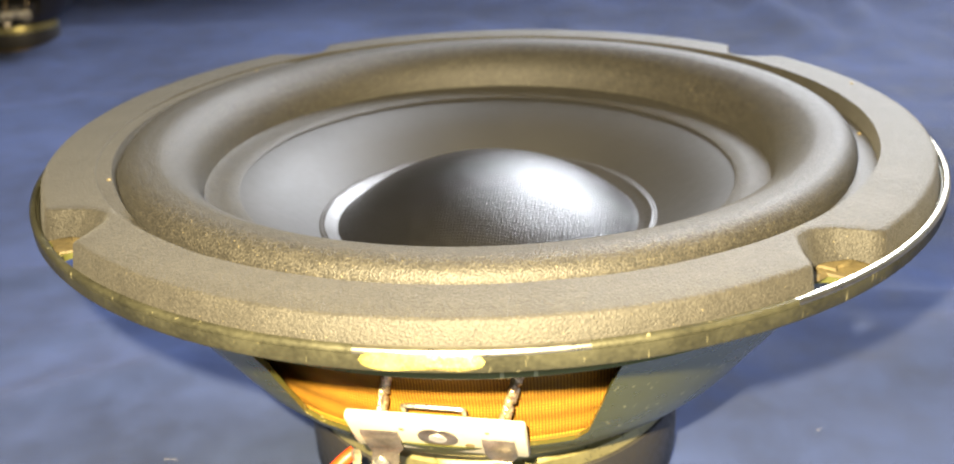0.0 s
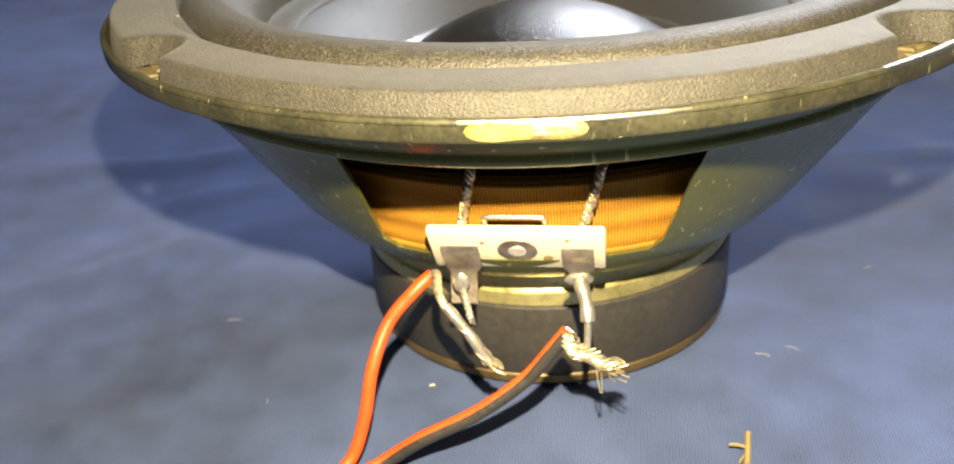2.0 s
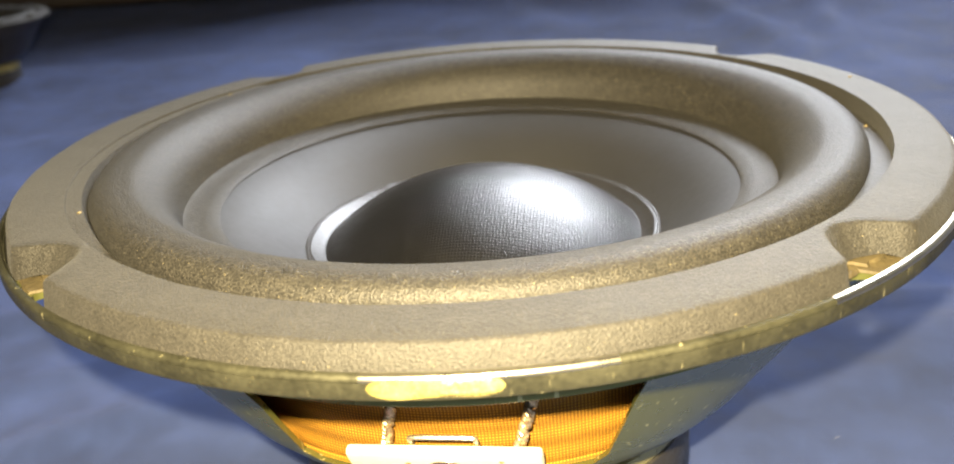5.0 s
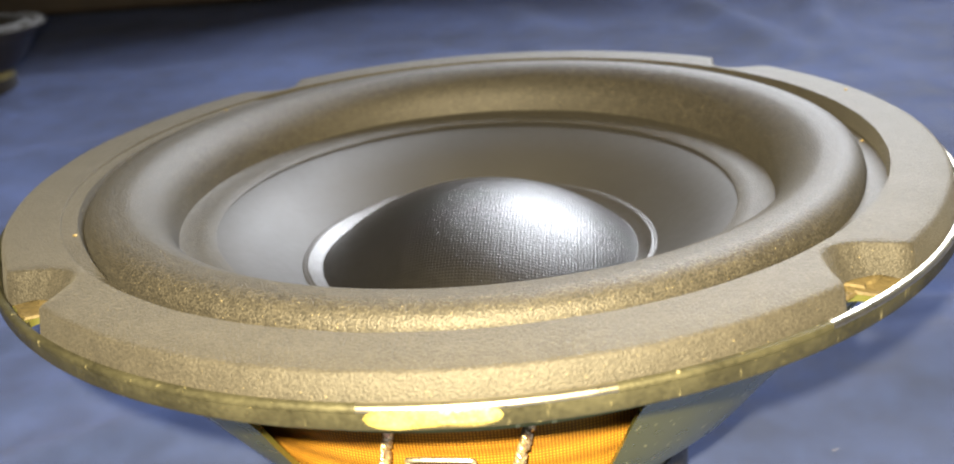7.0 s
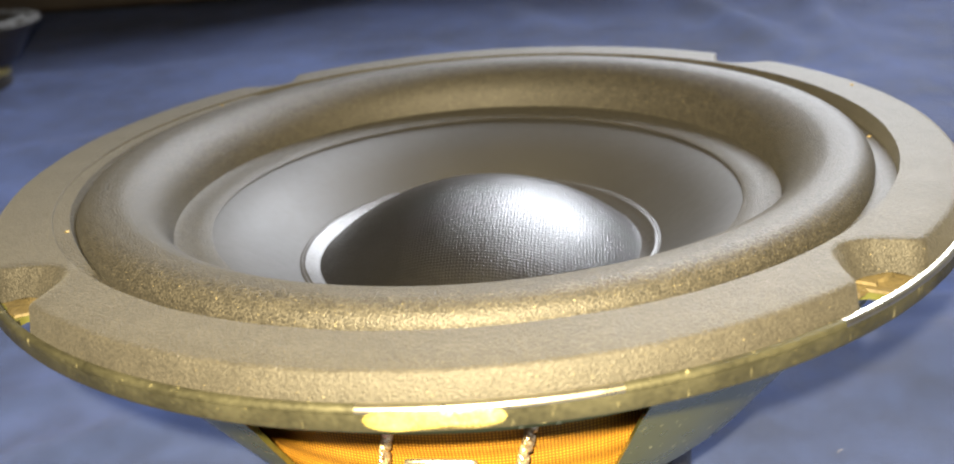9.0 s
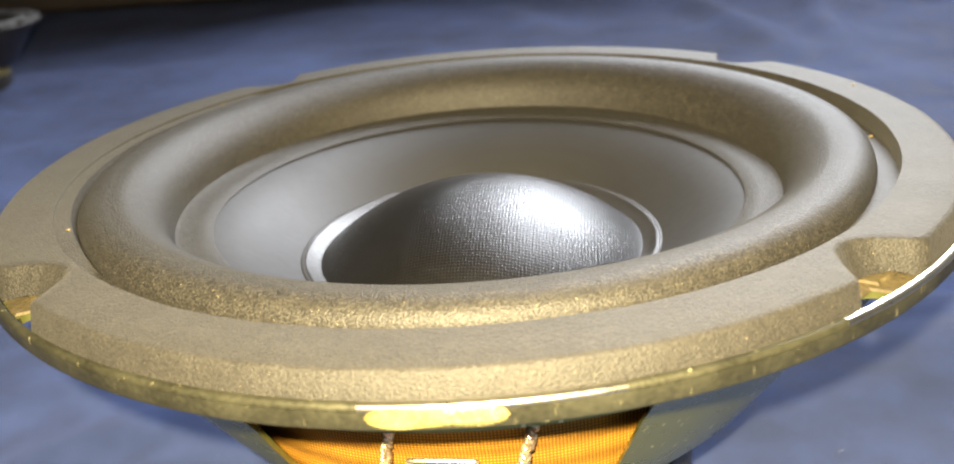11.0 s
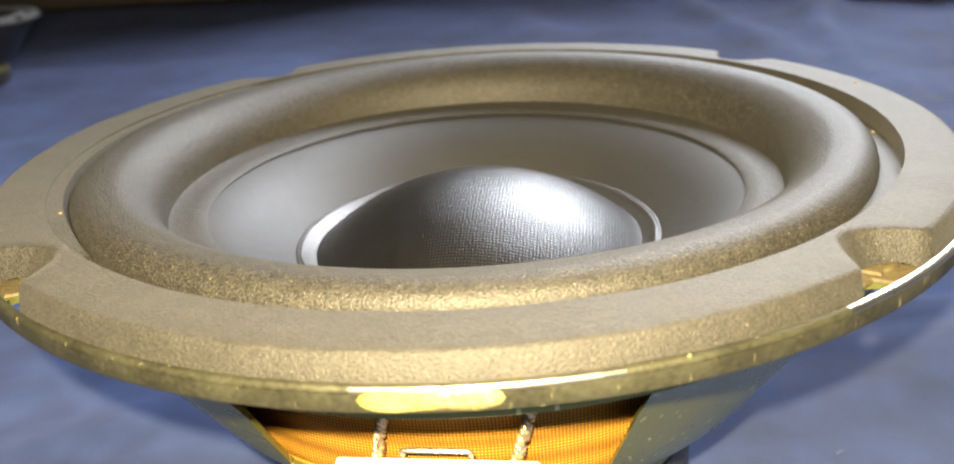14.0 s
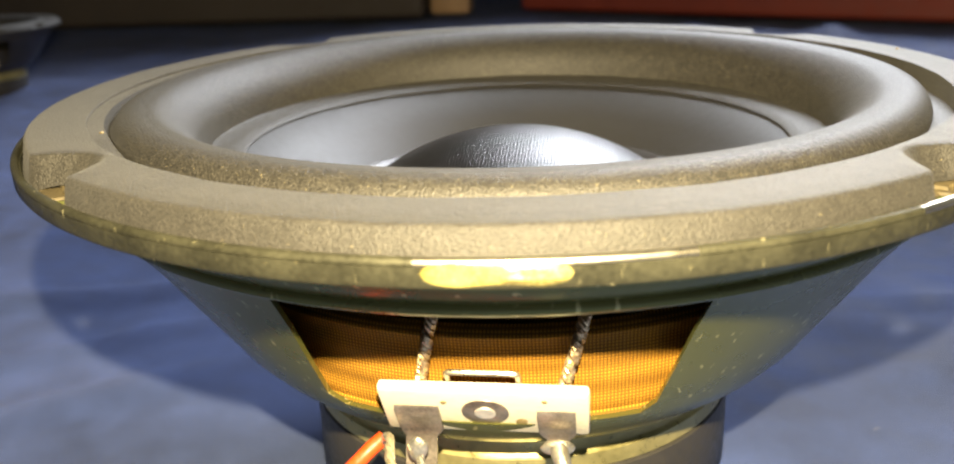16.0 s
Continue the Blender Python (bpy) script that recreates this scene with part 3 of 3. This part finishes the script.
def terminal_strip(top):
    """White fibre strip riveted under the window, leaning like the bowl, with two solder tags."""
    lean = pose(0.45 * MM, -54.3 * MM, 38.8 * MM, 31, 0, 0)

    def tilt(bm):
        bm.transform(lean)
        return bm

    bm = slab(-0.0143, 0.0143, -0.0009, 0.0009, -0.0056, 0.0056, 0.0006)
    strip = part("terminal_strip", tilt(bm), FIBRE, top, "cream-white fibre terminal strip")

    def sub(name, bm, mat, label=""):
        return part(name, bm, mat, strip, label)

    sub("washer", tilt(revolve_y([(1.2, -0.98), (1.4, -1.06), (3.0, -1.04), (3.25, -0.98), (3.3, -0.8)], 36, (0.1, 0.3))), TIN, "dull dark eyelet washer")
    sub("rivet_head", tilt(revolve_y([(0.0, -1.1), (0.6, -1.2), (1.1, -1.25), (1.45, -1.15), (1.5, -0.95)], 24, (0.1, 0.3))), RIVET, "bright rivet head")
    bent = bmesh.new()
    sweep(bent, smooth_path([Vector(p) * MM for p in ((-4.7, 1.2, 4.6), (-4.7, 1.2, 6.2), (-4.3, 1.2, 7.0), (0.0, 1.2, 7.1), (4.3, 1.2, 7.0), (4.8, 1.2, 6.2), (4.8, 1.2, 4.6))], 6), 0.42 * MM, 8, up=Vector((0, 1, 0)))
    sub("mounting_tab", tilt(bent), TAB, "bent bright metal tab")
    for x, z, r in ((4.9, -2.1, 0.85), (-5.4, 2.6, 0.45), (8.3, 3.6, 0.4)):
        bm = bmesh.new()
        bmesh.ops.create_circle(bm, cap_ends=True, segments=14, radius=r * MM)
        for f in bmesh.ops.extrude_face_region(bm, geom=bm.faces[:])["geom"]:
            if isinstance(f, bmesh.types.BMVert):
                f.co = Vector((f.co.x * 0.7, f.co.y * 0.7, 0.09 * MM))
        for v in bm.verts:
            k = 1 + 0.3 * noise.noise(v.co * 700 + Vector((x, 0, 0)))
            v.co = Vector((v.co.x * k + x * MM, -0.9 * MM - v.co.z, v.co.y * k + z * MM))
        sub("flux_spot", tilt(bm), STRAW, "dried yellow drop of flux")

    def tag(x0, x1, x2, x3, top_z, drop, kick):
        """A flat tag on the strip that bends down below it: x0..x1 above, x2..x3 below; millimetres."""
        bm = bmesh.new()
        rows = [(x0, x1, -1.0, top_z), (x0, x1, -1.35, top_z - 0.5), (x0 + 0.1, x1, -1.4, -4.4), (x2, x3, -1.8, -5.6)]
        pts = [[lean @ (Vector((x, y, z)) * MM) for x in (xa, xb)] for xa, xb, y, z in rows]
        foot = [[p + Vector((0, -kick * f, -drop * f)) * MM for p in pts[-1]] for f in (0.5, 1.0)]
        pts += foot
        front = [[bm.verts.new(p) for p in row] for row in pts]
        back = [[bm.verts.new(p + Vector((0, 0.45, 0.12)) * MM) for p in row] for row in pts]
        for f, g in zip(zip(front, front[1:]), zip(back, back[1:])):
            bm.faces.new((f[0][0], f[0][1], f[1][1], f[1][0]))
            bm.faces.new((g[0][0], g[1][0], g[1][1], g[0][1]))
            bm.faces.new((f[0][0], f[1][0], g[1][0], g[0][0]))
            bm.faces.new((f[0][1], g[0][1], g[1][1], f[1][1]))
        bm.faces.new((front[0][0], back[0][0], back[0][1], front[0][1]))
        bm.faces.new((front[-1][0], front[-1][1], back[-1][1], back[-1][0]))
        return bm

    def blob(x, y, z, sx, sy, sz, seed):
        bm = bmesh.new()
        bmesh.ops.create_icosphere(bm, subdivisions=3, radius=1.0 * MM)
        for v in bm.verts:
            k = 1 + 0.25 * noise.noise(v.co * 900 + Vector((seed, 0, 0)))
            v.co = Vector((v.co.x * sx * k + x * MM, v.co.y * sy * k + y * MM, v.co.z * sz * k + z * MM))
        return bm

    sub("solder_tag", tag(-12.4, -6.2, -11.7, -7.2, 1.6, 5.2, 1.6), TIN, "tarnished flat solder tag")
    sub("solder_blob", blob(-8.9, -56.1, 33.0, 1.5, 0.75, 1.9, 1.0), SOLDER, "shiny solder blob")
    sub("solder_tag", tag(7.2, 12.4, 8.4, 11.4, 1.2, 1.6, 1.2), TIN, "folded tarnished solder tag")
    sub("solder_blob", blob(10.3, -55.4, 33.6, 2.3, 0.9, 1.1, 5.0), SOLDER, "shiny solder blob")
    return strip


def revolve_y(profile, n, centre):
    """Turn (radius, height) in millimetres about an axis along y through (x, z)."""
    bm = revolve(profile, n, closed=False)
    for v in bm.verts:
        v.co = Vector((v.co.x + centre[0] * MM, v.co.z, v.co.y + centre[1] * MM))
    return bm


strip = terminal_strip(driver)
rng = random.Random(21)
for pts in (((-8.5, -54.8, 41.8), (-8.0, -55.5, 43.4), (-7.2, -55.7, 47.6), (-6.4, -55.0, 51.8), (-5.8, -52.0, 54.6), (-5.2, -47.0, 56.5)),
            ((11.0, -54.8, 41.6), (11.3, -55.5, 43.0), (12.6, -55.7, 47.6), (13.8, -55.0, 52.0), (14.6, -52.0, 54.8), (15.2, -47.0, 56.5))):
    part("lead_wire", twisted(bmesh.new(), pts, 6, 0.58, 3.4, 0.36, rng, steps=12, loose=0.08), BRAID, driver, "braided copper tinsel lead")

# ---- the speaker cable ----
cable = tagged(new("speaker_cable"), "red and black speaker wire soldered to the woofer terminals", "cable")
red_path = [(-15.0, -51.2, 31.4), (-17.4, -53.4, 29.8), (-22.0, -56.5, 25.0), (-24.6, -61.0, 18.6), (-26.3, -64.0, 10.0), (-29.0, -67.0, 3.0), (-33.5, -72.0, 1.3), (-42.0, -84.0, 1.2), (-60.0, -120.0, 1.2), (-75.0, -190.0, 1.2)]
part("red_core", tube(red_path, 1.15, 12), RED_PVC, cable, "orange-red plastic insulation")
black_path = [(8.6, -61.0, 26.6), (6.0, -61.8, 23.4), (1.5, -63.0, 18.2), (-6.7, -65.0, 12.4), (-16.2, -66.5, 7.6), (-24.0, -68.0, 2.6), (-31.5, -73.5, 1.2), (-40.2, -85.0, 1.2), (-58.0, -120.5, 1.2), (-72.8, -190.0, 1.2)]
part("black_core", tube(black_path, 1.15, 12), BLACK_PVC, cable, "black plastic insulation")
part("red_stripe", tube([(x, y + 0.25, z + 0.62) for x, y, z in black_path[:7]], 0.95, 10), RED_PVC, cable, "red strip of torn insulation along the black core")
rng = random.Random(5)
part("bare_strand", twisted(bmesh.new(), [(-14.8, -51.6, 31.2), (-13.4, -54.6, 33.4), (-12.4, -57.6, 31.0), (-10.4, -58.8, 28.0), (-7.8, -59.6, 25.4), (-4.8, -60.2, 20.6), (-2.2, -60.6, 17.2)], 8, 0.50, 7.0, 0.27, rng, fray=0.9), STRAND, cable, "twisted tinned copper strands")
part("solder_sleeve", sweep(bmesh.new(), smooth_path([Vector(p) * MM for p in ((-11.4, -58.3, 29.6), (-9.0, -59.2, 26.8), (-7.4, -59.7, 24.8), (-5.6, -60.05, 21.9), (-4.4, -60.25, 20.0))], 8), lambda u: (0.86 + 0.08 * math.sin(u * 13) + 0.1 * u) * MM, 12), SOLDER, cable, "solder-soaked part of the twisted wire")
part("bare_strand", twisted(bmesh.new(), [(-8.6, -56.4, 32.0), (-8.2, -57.4, 30.4), (-7.4, -58.6, 28.4), (-6.6, -59.2, 26.4)], 4, 0.35, 4.0, 0.3, rng, fray=0.5), SOLDER, cable, "tinned wire end")
part("bare_strand", sweep(bmesh.new(), smooth_path([Vector(p) * MM for p in ((10.4, -55.6, 33.8), (11.2, -57.6, 32.4), (11.8, -59.4, 30.8), (12.0, -60.6, 28.8))], 8), lambda u: (1.16 + 0.10 * math.sin(u * 9)) * MM, 14), SOLDER, cable, "thick solder-covered wire end")
part("bare_strand", tube([(12.0, -60.4, 29.4), (12.0, -61.0, 27.4), (11.9, -61.4, 24.6)], 0.62, 10), SOLDER, cable)
part("bare_strand", twisted(bmesh.new(), [(8.4, -61.0, 26.4), (9.0, -62.0, 25.0), (10.2, -62.4, 24.0), (12.6, -62.6, 23.4), (15.0, -63.2, 22.2), (18.0, -64.4, 21.8)], 22, 0.85, 7.0, 0.14, rng, fray=1.3, loose=0.35), STRAND, cable, "frayed tinned copper strands")
bm = bmesh.new()
for k in range(46):
    u = rng.uniform(0, 1)
    a = Vector((9.2 + 3.0 * u + rng.uniform(-0.7, 0.7), -61.6 - 0.8 * u + rng.uniform(-0.5, 0.5), 26.2 - 2.6 * u + rng.uniform(-1.0, 1.0)))
    b = a + Vector((rng.uniform(-1.8, 1.8), rng.uniform(-1.2, 0.6), rng.uniform(-1.0, 2.2)))
    sweep(bm, smooth_path([a * MM, (a * 0.5 + b * 0.5 + Vector((rng.uniform(-0.5, 0.5), -0.3, 0.3))) * MM, b * MM], 4), 0.08 * MM, 4)
part("stray_hairs", bm, STRAND, cable, "fine stray copper hairs")
bm = bmesh.new()
for dx in (0.0, 0.7):
    sweep(bm, smooth_path([Vector(p) * MM for p in ((13.2 + dx, -62.6, 23.0), (13.5 + dx, -62.9, 20.0), (14.0 + dx * 0.4, -63.0, 16.6))], 5), 0.13 * MM, 5)
part("stray_hairs", bm, STRAND, cable)

# ---- crumbs on the cloth ----
bm = tube([(39.4, -52.6, 1.0), (39.0, -56.0, 0.7), (38.5, -60.0, 0.5)], 0.55, 6)
sweep(bm, smooth_path([Vector(p) * MM for p in ((38.9, -56.2, 0.8), (37.4, -55.6, 0.8), (35.9, -55.7, 0.9))], 3), 0.28 * MM, 5)
sweep(bm, smooth_path([Vector(p) * MM for p in ((38.8, -57.4, 0.6), (37.8, -58.6, 0.4), (37.3, -59.6, 0.3))], 3), 0.22 * MM, 5)
tagged(part("straw_bit", bm, STRAW), "short split bit of dry straw lying on the blue cloth", "straw")
rng = random.Random(11)
for k, (x, y) in enumerate([(45, -27), (51, -24.6), (-19.9, -41), (72, 8), (-70, -20), (-52, -48)]):
    a = rng.uniform(0, 6.28)
    ln = rng.uniform(0.5, 2.4) if k != 2 else 0.5
    p = [(x - ln * math.cos(a), y - ln * math.sin(a), 0.25), (x + 0.3, y, 0.55), (x + ln * math.cos(a), y + ln * math.sin(a), 0.25)]
    ob = part("lint", tube(p, 0.045 if k != 2 else 0.22, 5, 4), LINT)
    z = cloth_height(x * MM, y * MM)
    ob.location.z = z - 0.0006
    tagged(ob, "tiny pale thread of lint on the blue cloth", "lint", "lint on the cloth")

# ---- behind: second driver, boxes, post ----
other = copy_thing(driver, pose(-0.385, 0.387, 0.0, 0, 0, 35))
other.scale = (0.62, 0.62, 0.62)
for piece in other.children_recursive:
    # this one has a black basket and a dull rim
    if piece.name.startswith(("basket", "rim_edge", "spider")):
        piece.data = piece.data.copy()
        for slot in range(len(piece.data.materials)):
            piece.data.materials[slot] = BLACK_PVC if slot == 0 and piece.name.startswith(("basket", "spider")) else FERRITE
tagged(other, "second bare woofer with a grey rim farther along the cloth", "loudspeaker")


def carton(name, w, d, h, mat, at, turn, label):
    top = tagged(new(name), label, "box")
    part("body", slab(-w / 2, w / 2, -d / 2, d / 2, 0.0, h, 0.004), mat, top, smooth=False)
    part("flap", slab(-w / 2 - 0.001, -0.001, -d / 2 - 0.001, d / 2 + 0.001, h, h + 0.003, 0.001), mat, top, smooth=False)
    part("flap", slab(0.001, w / 2 + 0.001, -d / 2 - 0.001, d / 2 + 0.001, h, h + 0.003, 0.001), mat, top, smooth=False)
    top.matrix_world = pose(*at, 0, 0, turn)
    return top


carton("red_box", 0.76, 0.24, 0.05, RED_BOX, (0.325, 0.735, 0.004), -26.5, "dark red card box at the back of the table")
carton("brown_box", 0.74, 0.26, 0.30, BROWN_BOX, (-0.54, 0.853, 0.004), 4, "dim brown card box at the back of the table")
# added out of view: blocks the room lamp so the far cloth lies dark
carton("lamp_block_case", 0.60, 0.09, 0.48, BLACK_CARD, (0.10, 1.09, 0.004), 0, "black card box added out of view to shade the far cloth")
post = tagged(part("wooden_post", slab(-0.02, 0.02, -0.02, 0.02, 0.0, 0.14, 0.003), TAN_WOOD), "short tan wooden post standing behind the cloth", "post")
post.location = (-0.140, 0.80, 0.003)
